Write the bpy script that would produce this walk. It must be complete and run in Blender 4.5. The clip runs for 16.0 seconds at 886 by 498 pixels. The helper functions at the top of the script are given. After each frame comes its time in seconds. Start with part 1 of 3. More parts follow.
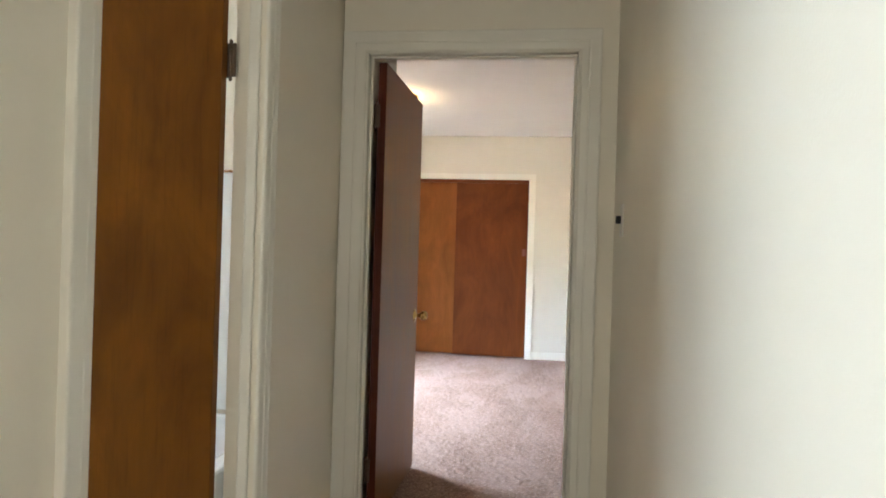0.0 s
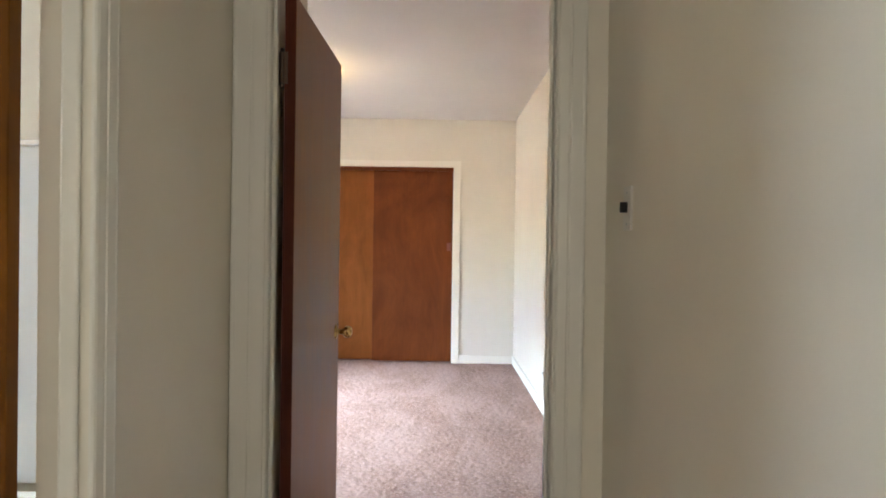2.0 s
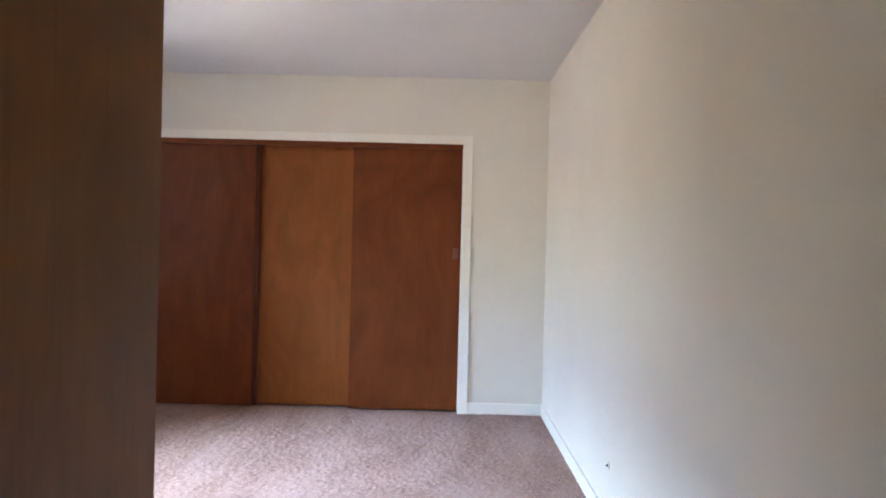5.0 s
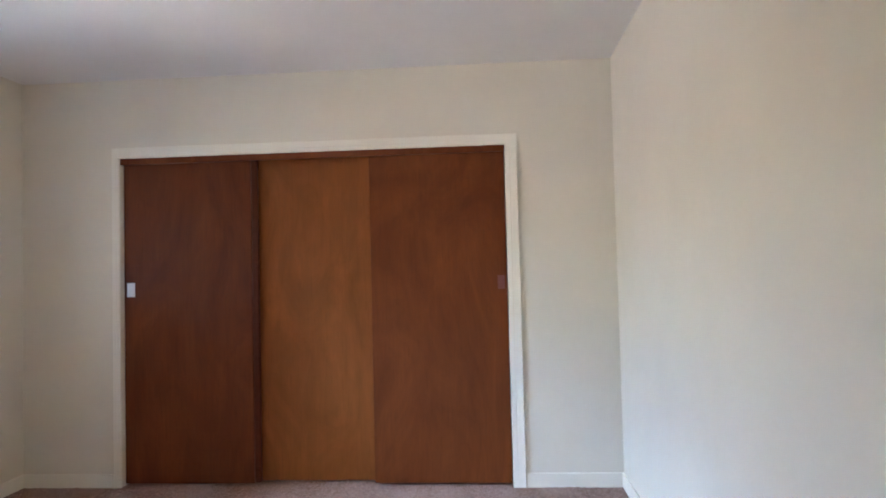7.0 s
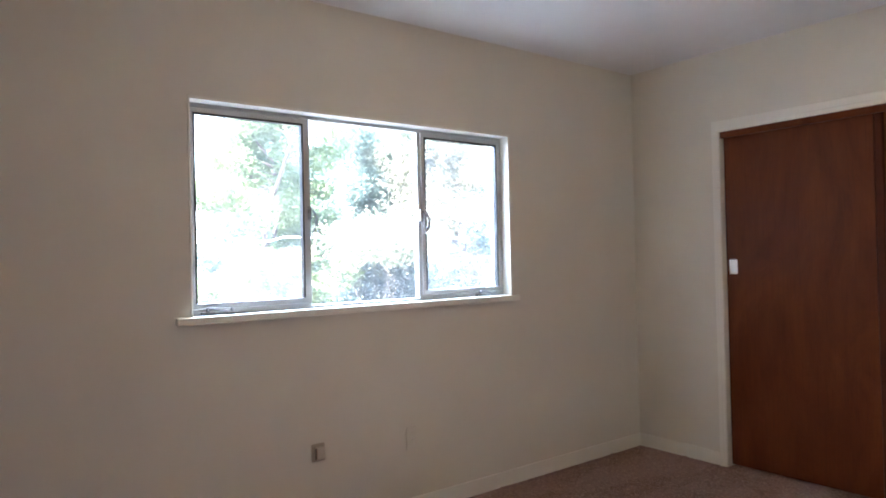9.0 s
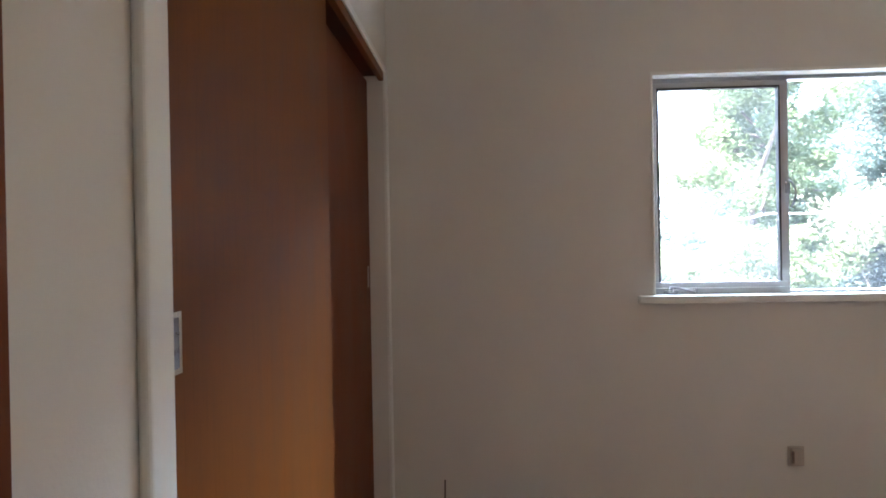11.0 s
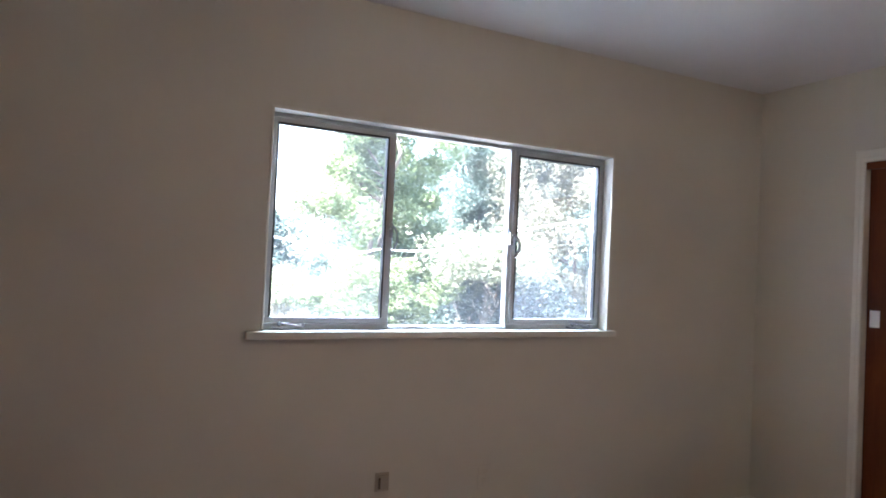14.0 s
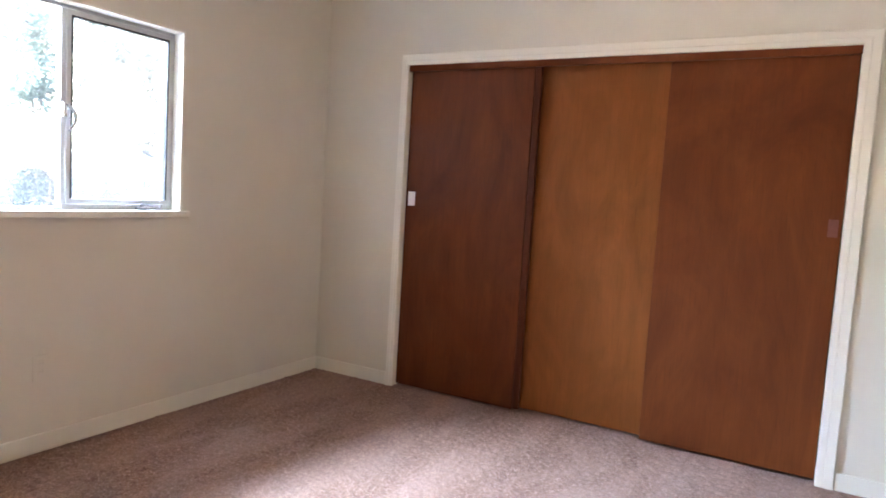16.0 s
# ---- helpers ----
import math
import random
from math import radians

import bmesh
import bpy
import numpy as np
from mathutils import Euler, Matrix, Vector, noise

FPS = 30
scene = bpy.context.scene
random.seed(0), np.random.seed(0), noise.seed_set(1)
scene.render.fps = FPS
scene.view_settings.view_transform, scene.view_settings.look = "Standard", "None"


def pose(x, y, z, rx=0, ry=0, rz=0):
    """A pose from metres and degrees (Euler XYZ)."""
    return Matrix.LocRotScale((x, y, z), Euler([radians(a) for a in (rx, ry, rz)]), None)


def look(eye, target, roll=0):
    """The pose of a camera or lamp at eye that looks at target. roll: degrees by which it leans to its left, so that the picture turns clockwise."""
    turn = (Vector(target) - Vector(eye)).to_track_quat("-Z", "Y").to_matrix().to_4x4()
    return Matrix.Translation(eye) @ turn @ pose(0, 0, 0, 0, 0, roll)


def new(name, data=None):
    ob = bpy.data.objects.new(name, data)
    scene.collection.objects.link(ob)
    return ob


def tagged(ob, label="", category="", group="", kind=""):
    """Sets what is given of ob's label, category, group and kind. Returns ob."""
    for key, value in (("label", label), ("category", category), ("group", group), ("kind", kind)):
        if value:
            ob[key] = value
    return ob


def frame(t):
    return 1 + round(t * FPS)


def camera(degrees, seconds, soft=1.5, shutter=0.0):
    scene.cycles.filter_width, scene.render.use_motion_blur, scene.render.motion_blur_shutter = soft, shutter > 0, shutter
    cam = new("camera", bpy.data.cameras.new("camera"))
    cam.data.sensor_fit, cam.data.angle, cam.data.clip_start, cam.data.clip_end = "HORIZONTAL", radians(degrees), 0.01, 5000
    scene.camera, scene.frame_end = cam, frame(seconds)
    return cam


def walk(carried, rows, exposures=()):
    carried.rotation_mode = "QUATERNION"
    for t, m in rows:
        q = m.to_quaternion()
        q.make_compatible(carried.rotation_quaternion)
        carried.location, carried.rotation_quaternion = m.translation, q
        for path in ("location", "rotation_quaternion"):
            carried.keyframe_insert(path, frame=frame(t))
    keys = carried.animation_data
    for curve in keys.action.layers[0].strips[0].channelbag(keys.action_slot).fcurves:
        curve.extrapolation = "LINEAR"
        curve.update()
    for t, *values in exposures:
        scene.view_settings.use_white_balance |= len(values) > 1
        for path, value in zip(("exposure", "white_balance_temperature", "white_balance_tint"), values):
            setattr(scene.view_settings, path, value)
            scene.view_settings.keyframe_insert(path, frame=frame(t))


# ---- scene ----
cam = camera(67.1, 16.0, soft=1.8)
PATH = [
    (0, (-0.714, -0.44, 1.214), (-0.974, 1.543, 1.216), 1.7),
    (0.5, (-0.765, -0.285, 1.216), (-0.908, 1.71, 1.257), -0.7),
    (1, (-0.794, -0.157, 1.222), (-0.884, 1.841, 1.242), 0.1),
    (1.5, (-0.833, 0.044, 1.231), (-0.885, 2.043, 1.22), 1.6),
    (2, (-0.891, 0.27, 1.237), (-0.879, 2.27, 1.222), 0.8),
    (2.5, (-0.874, 0.576, 1.226), (-0.86, 2.574, 1.15), 0.6),
    (3, (-0.881, 0.908, 1.229), (-0.959, 2.904, 1.136), 1.5),
    (3.5, (-0.928, 1.268, 1.238), (-0.98, 3.265, 1.135), 0.7),
    (4, (-0.901, 1.63, 1.251), (-0.829, 3.624, 1.112), 0.7),
    (4.2, (-0.878, 1.757, 1.261), (-0.903, 3.754, 1.151), 1.5),
    (6.3, (-0.885, 2.83, 1.298), (-0.835, 4.829, 1.309), 1.2),
    (6.5, (-0.83, 2.965, 1.3), (-0.862, 4.965, 1.297), 0.8),
    (7, (-0.848, 3.203, 1.269), (-0.99, 5.197, 1.341), -1.4),
    (7.5, (-0.839, 3.375, 1.327), (-1.354, 5.306, 1.384), 2.0),
    (8, (-0.846, 3.438, 1.341), (-1.822, 5.183, 1.406), 0.1),
    (8.5, (-0.888, 3.445, 1.315), (-2.213, 4.942, 1.346), -1.7),
    (9, (-0.93, 3.398, 1.309), (-2.525, 4.604, 1.333), -1.3),
    (9.5, (-0.924, 3.386, 1.272), (-2.67, 4.361, 1.316), -1.7),
    (10, (-0.948, 3.415, 1.273), (-2.755, 4.27, 1.304), -1.8),
    (10.2, (-0.968, 3.44, 1.269), (-2.818, 4.199, 1.285), -1.7),
    (11.7, (-0.94, 3.585, 1.33), (-2.84, 2.96, 1.32), -0.6),
    (12.3, (-0.936, 3.618, 1.33), (-2.884, 3.166, 1.317), -0.4),
    (12.5, (-0.931, 3.627, 1.34), (-2.895, 3.25, 1.33), 0.1),
    (13, (-0.95, 3.646, 1.352), (-2.95, 3.647, 1.363), 1.3),
    (13.5, (-0.992, 3.607, 1.382), (-2.924, 4.122, 1.405), 2.5),
    (14, (-1.024, 3.641, 1.38), (-2.805, 4.55, 1.431), 2.7),
    (14.5, (-1.0, 3.65, 1.389), (-2.52, 4.949, 1.451), 3.2),
    (15, (-0.999, 3.673, 1.354), (-2.206, 5.265, 1.446), 3.1),
    (15.5, (-1.016, 3.652, 1.314), (-2.055, 5.361, 1.294), 2.7),
    (16, (-0.838, 3.658, 1.272), (-1.814, 5.396, 1.098), 3.5),
]
# the phone's automatic exposure along the walk: seconds, stops, kelvin, tint
EXPOSURES = [(0, 6.40, 6350, 9), (1.5, 6.35, 6350, 10), (2.0, 6.30, 6400, 12), (3.5, 6.10, 6050, 13), (4.2, 6.02, 5800, 14), (6.5, 5.74, 5650, 12), (7.5, 6.15, 5850, 11), (8.0, 6.40, 6050, 10), (8.5, 6.25, 5950, 11), (9.0, 5.55, 5780, 13), (9.5, 5.02, 5780, 13),
             (10, 4.62, 5780, 13), (10.2, 4.60, 5780, 13), (12.3, 6.70, 5750, 14), (13.0, 6.45, 5750, 14), (13.5, 5.70, 5750, 14), (14.0, 4.88, 5800, 15), (14.5, 4.54, 5800, 15), (15, 4.42, 5800, 14), (15.5, 5.50, 5900, 15), (16, 6.15, 6050, 16)]
walk(cam, [(t, look(eye, target, roll)) for t, eye, target, roll in PATH], EXPOSURES)

# ---- light ----
SUN_UP, SUN_AZ = 55.0, 163.0         # degrees; a high sun that grazes the window wall and lights the yard
world = bpy.data.worlds.new("world")
scene.world = world
world.use_nodes = True
wn = world.node_tree
sky = wn.nodes.new("ShaderNodeTexSky")
sky.sky_type, sky.sun_disc = "NISHITA", False
sky.sun_elevation, sky.sun_rotation = radians(SUN_UP), radians(SUN_AZ)
sky.air_density, sky.dust_density = 1.2, 3.0
wn.links.new(sky.outputs["Color"], wn.nodes["Background"].inputs["Color"])
wn.nodes["Background"].inputs["Strength"].default_value = 0.14

sun = new("sun", bpy.data.lights.new("sun", "SUN"))
sun.data.energy, sun.data.angle, sun.data.color = 5.0, radians(0.5), (1.0, 0.97, 0.92)
az = radians(SUN_AZ)
sun_way = Vector((math.sin(az) * math.cos(radians(SUN_UP)), math.cos(az) * math.cos(radians(SUN_UP)), math.sin(radians(SUN_UP))))
sun.matrix_world = look(sun_way * 50, (0, 0, 0))


def daylight_stand_in(name, m, w, h, watts, color):
    """An added area lamp that stands in for daylight from outside the view."""
    ob = new(name, bpy.data.lights.new(name, "AREA"))
    ob.data.shape, ob.data.size, ob.data.size_y, ob.data.energy, ob.data.color = "RECTANGLE", w, h, watts, color
    ob.matrix_world = m
    return ob


# added lamp above the line of sight outside, in place of high sky
daylight_stand_in("bedroom_sky_stand_in", look((-5.6, 5.6, 2.9), (-0.3, 4.8, 0.6)), 2.2, 0.6, 28.5, (0.70, 0.855, 1.0))
daylight_stand_in("bathroom_daylight", look((-3.77, 1.95, 1.6), (-2.0, 1.6, 1.25)), 0.5, 0.6, 0.8, (0.86, 0.93, 1.0))
# two added lamps that brighten the hall; no window is built for them
daylight_stand_in("side_room_fill", look((-3.76, -1.55, 1.7), (-2.0, -1.0, 1.0)), 2.0, 0.9, 4.0, (0.74, 0.87, 1.0))
daylight_stand_in("hall_end_fill", look((-0.92, -3.05, 1.45), (-0.92, 0.0, 1.2)), 0.9, 1.2, 0.3, (1.0, 0.97, 0.9))


# ---- materials ----
def material(name, color, rough=0.6, metal=0.0, spec=0.5):
    m = bpy.data.materials.new(name)
    m.use_nodes = True
    b = m.node_tree.nodes["Principled BSDF"]
    b.inputs["Base Color"].default_value = (*color, 1)
    b.inputs["Roughness"].default_value = rough
    b.inputs["Metallic"].default_value = metal
    b.inputs["Specular IOR Level"].default_value = spec
    return m, m.node_tree, b


def node(nt, kind, **inputs):
    n = nt.nodes.new(kind)
    for key, value in inputs.items():
        n.inputs[key.replace("_", " ")].default_value = value
    return n


def coords(nt, scale=(1, 1, 1), turn=(0, 0, 0)):
    """World metres, stretched."""
    geo, mp = nt.nodes.new("ShaderNodeNewGeometry"), nt.nodes.new("ShaderNodeMapping")
    mp.inputs["Scale"].default_value, mp.inputs["Rotation"].default_value = scale, turn
    nt.links.new(geo.outputs["Position"], mp.inputs["Vector"])
    return mp.outputs["Vector"]


def noise_tex(nt, vec, scale, detail=3.0, rough=0.5, distort=0.0):
    n = node(nt, "ShaderNodeTexNoise", Scale=scale, Detail=detail, Roughness=rough, Distortion=distort)
    nt.links.new(vec, n.inputs["Vector"])
    return n.outputs["Fac"]


def ramp(nt, fac, stops):
    r = nt.nodes.new("ShaderNodeValToRGB")
    while len(r.color_ramp.elements) < len(stops):
        r.color_ramp.elements.new(0.5)
    for e, (at, col) in zip(r.color_ramp.elements, stops):
        e.position, e.color = at, (*col, 1)
    nt.links.new(fac, r.inputs["Fac"])
    return r.outputs["Color"]


def mix(nt, fac, a, b, kind="MIX"):
    m = nt.nodes.new("ShaderNodeMix")
    m.data_type, m.blend_type = "RGBA", kind
    for value, sock in ((fac, m.inputs[0]), (a, m.inputs[6]), (b, m.inputs[7])):
        if isinstance(value, (int, float)):
            sock.default_value = value
        elif isinstance(value, tuple):
            sock.default_value = (*value, 1)
        else:
            nt.links.new(value, sock)
    return m.outputs[2]


def bump(nt, b, fac, strength, distance):
    n = node(nt, "ShaderNodeBump", Strength=strength, Distance=distance)
    nt.links.new(fac, n.inputs["Height"])
    nt.links.new(n.outputs["Normal"], b.inputs["Normal"])
    return n


def paint(name, color, rough, relief=0.25, fine=180.0, worn=0.06):
    """Rolled house paint: faint roller stipple, faint uneven patches."""
    m, nt, b = material(name, color, rough, spec=0.35)
    vec = coords(nt)
    dark = tuple(c * (1 - worn) for c in color)
    col = ramp(nt, noise_tex(nt, vec, 1.7, 4, 0.6), [(0.3, dark), (0.7, color)])
    smudge = noise_tex(nt, coords(nt, (1, 1, 0.5)), 9.0, 5, 0.65)
    col = mix(nt, ramp(nt, smudge, [(0.62, (0, 0, 0)), (0.8, (0.22, 0.22, 0.22))]), col, tuple(c * 0.88 for c in color))
    nt.links.new(col, b.inputs["Base Color"])
    bump(nt, b, noise_tex(nt, vec, fine, 2, 0.5), relief, 0.0012)
    return m


def wood(name, dark, light, rough, spec=0.14):
    """Stained plywood veneer with its grain upright."""
    m, nt, b = material(name, light, rough, spec=spec)
    obj = nt.nodes.new("ShaderNodeObjectInfo")
    off = nt.nodes.new("ShaderNodeVectorMath")
    off.operation = "MULTIPLY_ADD"
    off.inputs[1].default_value = (7.0, 5.0, 3.0)
    nt.links.new(obj.outputs["Random"], off.inputs[0])
    geo = nt.nodes.new("ShaderNodeNewGeometry")
    nt.links.new(geo.outputs["Position"], off.inputs[2])

    def stretched(sx, sz):
        mp = nt.nodes.new("ShaderNodeMapping")
        mp.inputs["Scale"].default_value = (sx, sx, sz)
        nt.links.new(off.outputs["Vector"], mp.inputs["Vector"])
        return mp.outputs["Vector"]

    broad = noise_tex(nt, stretched(3.2, 1.3), 1.0, 5, 0.62, 1.6)
    streak = noise_tex(nt, stretched(30.0, 1.6), 1.0, 4, 0.6, 0.9)
    pores = noise_tex(nt, stretched(150.0, 5.0), 1.0, 2, 0.6)
    base = ramp(nt, broad, [(0.28, dark), (0.72, light)])
    mid = tuple((d + l) / 2 for d, l in zip(dark, light))
    col = mix(nt, ramp(nt, streak, [(0.35, (0.0, 0.0, 0.0)), (0.8, (0.3,) * 3)]), base, tuple(c * 0.62 for c in mid))
    col = mix(nt, ramp(nt, pores, [(0.55, (0, 0, 0)), (0.8, (0.35,) * 3)]), col, tuple(c * 0.5 for c in dark))
    nt.links.new(col, b.inputs["Base Color"])
    sheen = ramp(nt, broad, [(0.2, (rough * 0.85,) * 3), (0.8, (min(1, rough * 1.2),) * 3)])
    nt.links.new(sheen, b.inputs["Roughness"])
    bump(nt, b, pores, 0.12, 0.0006)
    return m


def metal(name, color, rough):
    m, nt, b = material(name, color, rough, 1.0)
    f = noise_tex(nt, coords(nt), 60.0, 4, 0.6)
    nt.links.new(ramp(nt, f, [(0.3, (rough * 0.7,) * 3), (0.75, (min(1.0, rough * 1.6),) * 3)]), b.inputs["Roughness"])
    return m


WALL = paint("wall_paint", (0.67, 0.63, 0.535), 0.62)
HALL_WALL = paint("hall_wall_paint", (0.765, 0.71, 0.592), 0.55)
TRIM = paint("trim_enamel", (0.76, 0.73, 0.64), 0.38, 0.12, 60.0, 0.08)
CEIL = paint("ceiling_paint", (0.72, 0.705, 0.68), 0.85, 0.9, 95.0, 0.05)
WOOD_RED = wood("red_brown_veneer", (0.098, 0.0245, 0.0072), (0.178, 0.050, 0.0128), 0.48)
WOOD_DARK = wood("dark_red_veneer", (0.086, 0.021, 0.0065), (0.157, 0.043, 0.012), 0.46)
WOOD_GOLD = wood("golden_brown_veneer", (0.17, 0.054, 0.0125), (0.275, 0.092, 0.0215), 0.48)
WOOD_DOOR = wood("door_veneer", (0.14, 0.054, 0.0145), (0.235, 0.097, 0.026), 0.38, spec=0.13)
WOOD_BATH = wood("orange_brown_veneer", (0.125, 0.041, 0.003), (0.245, 0.086, 0.007), 0.5)
WOOD_CLOSET = wood("orange_veneer", (0.118, 0.033, 0.004), (0.195, 0.061, 0.0072), 0.46)
WOOD_RUST = wood("rust_veneer", (0.10, 0.021, 0.0035), (0.155, 0.037, 0.006), 0.48)
# dark red-brown of door edges; also paints the gap's shade over the small closet
WOOD_EDGE = wood("dark_edge_and_gap_shade", (0.055, 0.012, 0.0045), (0.095, 0.021, 0.008), 0.55)
SATIN = metal("satin_plate", (0.95, 0.95, 0.95), 0.55)
ALU = paint("anodised_aluminium", (0.47, 0.48, 0.49), 0.35, 0.05, 80.0, 0.08)
CHROME = metal("chromed_steel", (0.82, 0.82, 0.84), 0.16)
# dull steel fittings; in pull cups its dark tone stands in for recess shade
CUP = metal("dull_steel_and_cup_shade", (0.30, 0.30, 0.33), 0.3)
PULL_DULL = metal("tarnished_pull", (0.19, 0.085, 0.08), 0.4)
BRASS = metal("worn_brass", (0.42, 0.28, 0.105), 0.24)
BRONZE = metal("dark_bronze", (0.12, 0.085, 0.06), 0.42)
RUBBER = material("black_seal", (0.025, 0.025, 0.027), 0.7)[0]
BLACK = material("black_plastic", (0.01, 0.008, 0.007), 0.5, spec=0.2)[0]
PLATE = paint("ivory_plastic", (0.72, 0.69, 0.62), 0.35, 0.05, 60.0, 0.03)
BEIGE = paint("beige_plastic", (0.44, 0.38, 0.30), 0.4, 0.05, 60.0, 0.05)
TUB = paint("white_enamel", (0.82, 0.83, 0.83), 0.15, 0.03, 20.0, 0.02)
TILE = paint("white_wall_panel", (0.80, 0.83, 0.82), 0.22, 0.03, 20.0, 0.03)
DARK = material("closet_dark", (0.25, 0.23, 0.2), 0.8)[0]
CABLE = material("white_cable", (0.75, 0.75, 0.73), 0.5)[0]


def carpet_material():
    m, nt, b = material("mauve_brown_carpet", (0.3, 0.22, 0.19), 1.0, spec=0.05)
    vec = coords(nt)
    tuft = noise_tex(nt, vec, 75.0, 4, 0.72, 1.0)
    clump = noise_tex(nt, vec, 30.0, 3, 0.6)
    drag = noise_tex(nt, coords(nt, (1.6, 0.6, 1), (0, 0, 0.35)), 2.4, 2, 0.5, 0.6)
    col = ramp(nt, tuft, [(0.28, (0.10, 0.055, 0.038)), (0.5, (0.235, 0.146, 0.115)), (0.72, (0.47, 0.345, 0.298))])
    col = mix(nt, ramp(nt, clump, [(0.35, (0.35,) * 3), (0.6, (0.0,) * 3)]), col, (0.15, 0.09, 0.07))
    col = mix(nt, ramp(nt, drag, [(0.42, (0.0,) * 3), (0.6, (0.4,) * 3)]), col, (0.37, 0.26, 0.222))
    nt.links.new(col, b.inputs["Base Color"])
    b.inputs["Sheen Weight"].default_value, b.inputs["Sheen Roughness"].default_value = 0.08, 0.45
    b.inputs["Sheen Tint"].default_value = (1.0, 0.86, 0.84, 1)
    add = nt.nodes.new("ShaderNodeMath")
    add.operation = "ADD"
    nt.links.new(tuft, add.inputs[0])
    nt.links.new(clump, add.inputs[1])
    bump(nt, b, add.outputs[0], 0.6, 0.006)
    return m


def glass_material(name, dirt):
    """Old window glass: clear, a little gloss, and a film of dust that scatters the daylight."""
    m = bpy.data.materials.new(name)
    m.use_nodes = True
    nt = m.node_tree
    nt.nodes.remove(nt.nodes["Principled BSDF"])
    clear, gloss, film = nt.nodes.new("ShaderNodeBsdfTransparent"), nt.nodes.new("ShaderNodeBsdfGlossy"), nt.nodes.new("ShaderNodeBsdfTranslucent")
    gloss.inputs["Roughness"].default_value = 0.02
    film.inputs["Color"].default_value = (0.9, 0.92, 0.95, 1)
    fres = node(nt, "ShaderNodeFresnel", IOR=1.45)
    a, b = nt.nodes.new("ShaderNodeMixShader"), nt.nodes.new("ShaderNodeMixShader")
    nt.links.new(fres.outputs[0], a.inputs[0])
    nt.links.new(clear.outputs[0], a.inputs[1])
    nt.links.new(gloss.outputs[0], a.inputs[2])
    f = noise_tex(nt, coords(nt, (1, 1, 0.7)), 4.0, 6, 0.7)
    geo, split = nt.nodes.new("ShaderNodeNewGeometry"), nt.nodes.new("ShaderNodeSeparateXYZ")
    nt.links.new(geo.outputs["Position"], split.inputs[0])
    low = nt.nodes.new("ShaderNodeMapRange")
    low.interpolation_type = "SMOOTHSTEP"
    for key, value in (("From Min", 1.55), ("From Max", 1.12), ("To Min", 0.4), ("To Max", 1.0)):
        low.inputs[key].default_value = value
    nt.links.new(split.outputs["Z"], low.inputs["Value"])
    film_amount = nt.nodes.new("ShaderNodeMath")
    film_amount.operation = "MULTIPLY"
    nt.links.new(ramp(nt, f, [(0.3, (dirt * 0.45,) * 3), (0.75, (dirt,) * 3)]), film_amount.inputs[0])
    nt.links.new(low.outputs["Result"], film_amount.inputs[1])
    nt.links.new(film_amount.outputs[0], b.inputs[0])
    nt.links.new(a.outputs[0], b.inputs[1])
    nt.links.new(film.outputs[0], b.inputs[2])
    nt.links.new(b.outputs[0], nt.nodes["Material Output"].inputs["Surface"])
    return m


def leaf_material(name, a, b_col, c):
    m, nt, b = material(name, a, 0.55, spec=0.4)
    geo = nt.nodes.new("ShaderNodeNewGeometry")
    nt.links.new(ramp(nt, geo.outputs["Random Per Island"], [(0.0, a), (0.5, b_col), (1.0, c)]), b.inputs["Base Color"])
    out = nt.nodes["Material Output"]
    thin, both = nt.nodes.new("ShaderNodeBsdfTranslucent"), nt.nodes.new("ShaderNodeMixShader")
    both.inputs[0].default_value = 0.5
    nt.links.new(b.inputs["Base Color"].links[0].from_socket, thin.inputs["Color"])
    nt.links.new(b.outputs[0], both.inputs[1])
    nt.links.new(thin.outputs[0], both.inputs[2])
    nt.links.new(both.outputs[0], out.inputs["Surface"])
    return m


CARPET = carpet_material()
GLASS = glass_material("window_glass", 0.012)
GLASS_DUSTY = glass_material("dusty_window_glass", 0.026)
LEAF_A = leaf_material("fresh_leaves", (0.08, 0.11, 0.045), (0.12, 0.155, 0.07), (0.17, 0.20, 0.105))
LEAF_B = leaf_material("blue_green_leaves", (0.045, 0.07, 0.055), (0.075, 0.105, 0.085), (0.12, 0.155, 0.13))
# leaf colour darkened to paint in the shade behind the bare stems
LEAF_E = leaf_material("shade_darkened_leaves", (0.024, 0.036, 0.032), (0.036, 0.05, 0.045), (0.055, 0.07, 0.063))
LEAF_D = leaf_material("pale_new_leaves", (0.085, 0.10, 0.06), (0.12, 0.135, 0.09), (0.17, 0.18, 0.13))
LEAF_C = leaf_material("dry_olive_leaves", (0.08, 0.082, 0.05), (0.12, 0.118, 0.08), (0.17, 0.16, 0.115))
BARK = paint("grey_bark", (0.085, 0.07, 0.058), 0.9, 1.0, 40.0, 0.4)
EARTH = paint("dry_ground", (0.19, 0.175, 0.15), 0.95, 1.0, 14.0, 0.35)
STUCCO = paint("outside_wall_paint", (0.55, 0.52, 0.46), 0.8, 1.0, 60.0, 0.1)
ROOF = paint("roof_felt", (0.10, 0.10, 0.10), 0.9, 1.0, 60.0, 0.2)


# ---- building helpers ----
def box(bm, x0, x1, y0, y1, z0, z1):
    v = [bm.verts.new(p) for p in ((x0, y0, z0), (x1, y0, z0), (x1, y1, z0), (x0, y1, z0), (x0, y0, z1), (x1, y0, z1), (x1, y1, z1), (x0, y1, z1))]
    for f in ((3, 2, 1, 0), (4, 5, 6, 7), (0, 1, 5, 4), (1, 2, 6, 5), (2, 3, 7, 6), (3, 0, 4, 7)):
        bm.faces.new([v[i] for i in f])
    return v


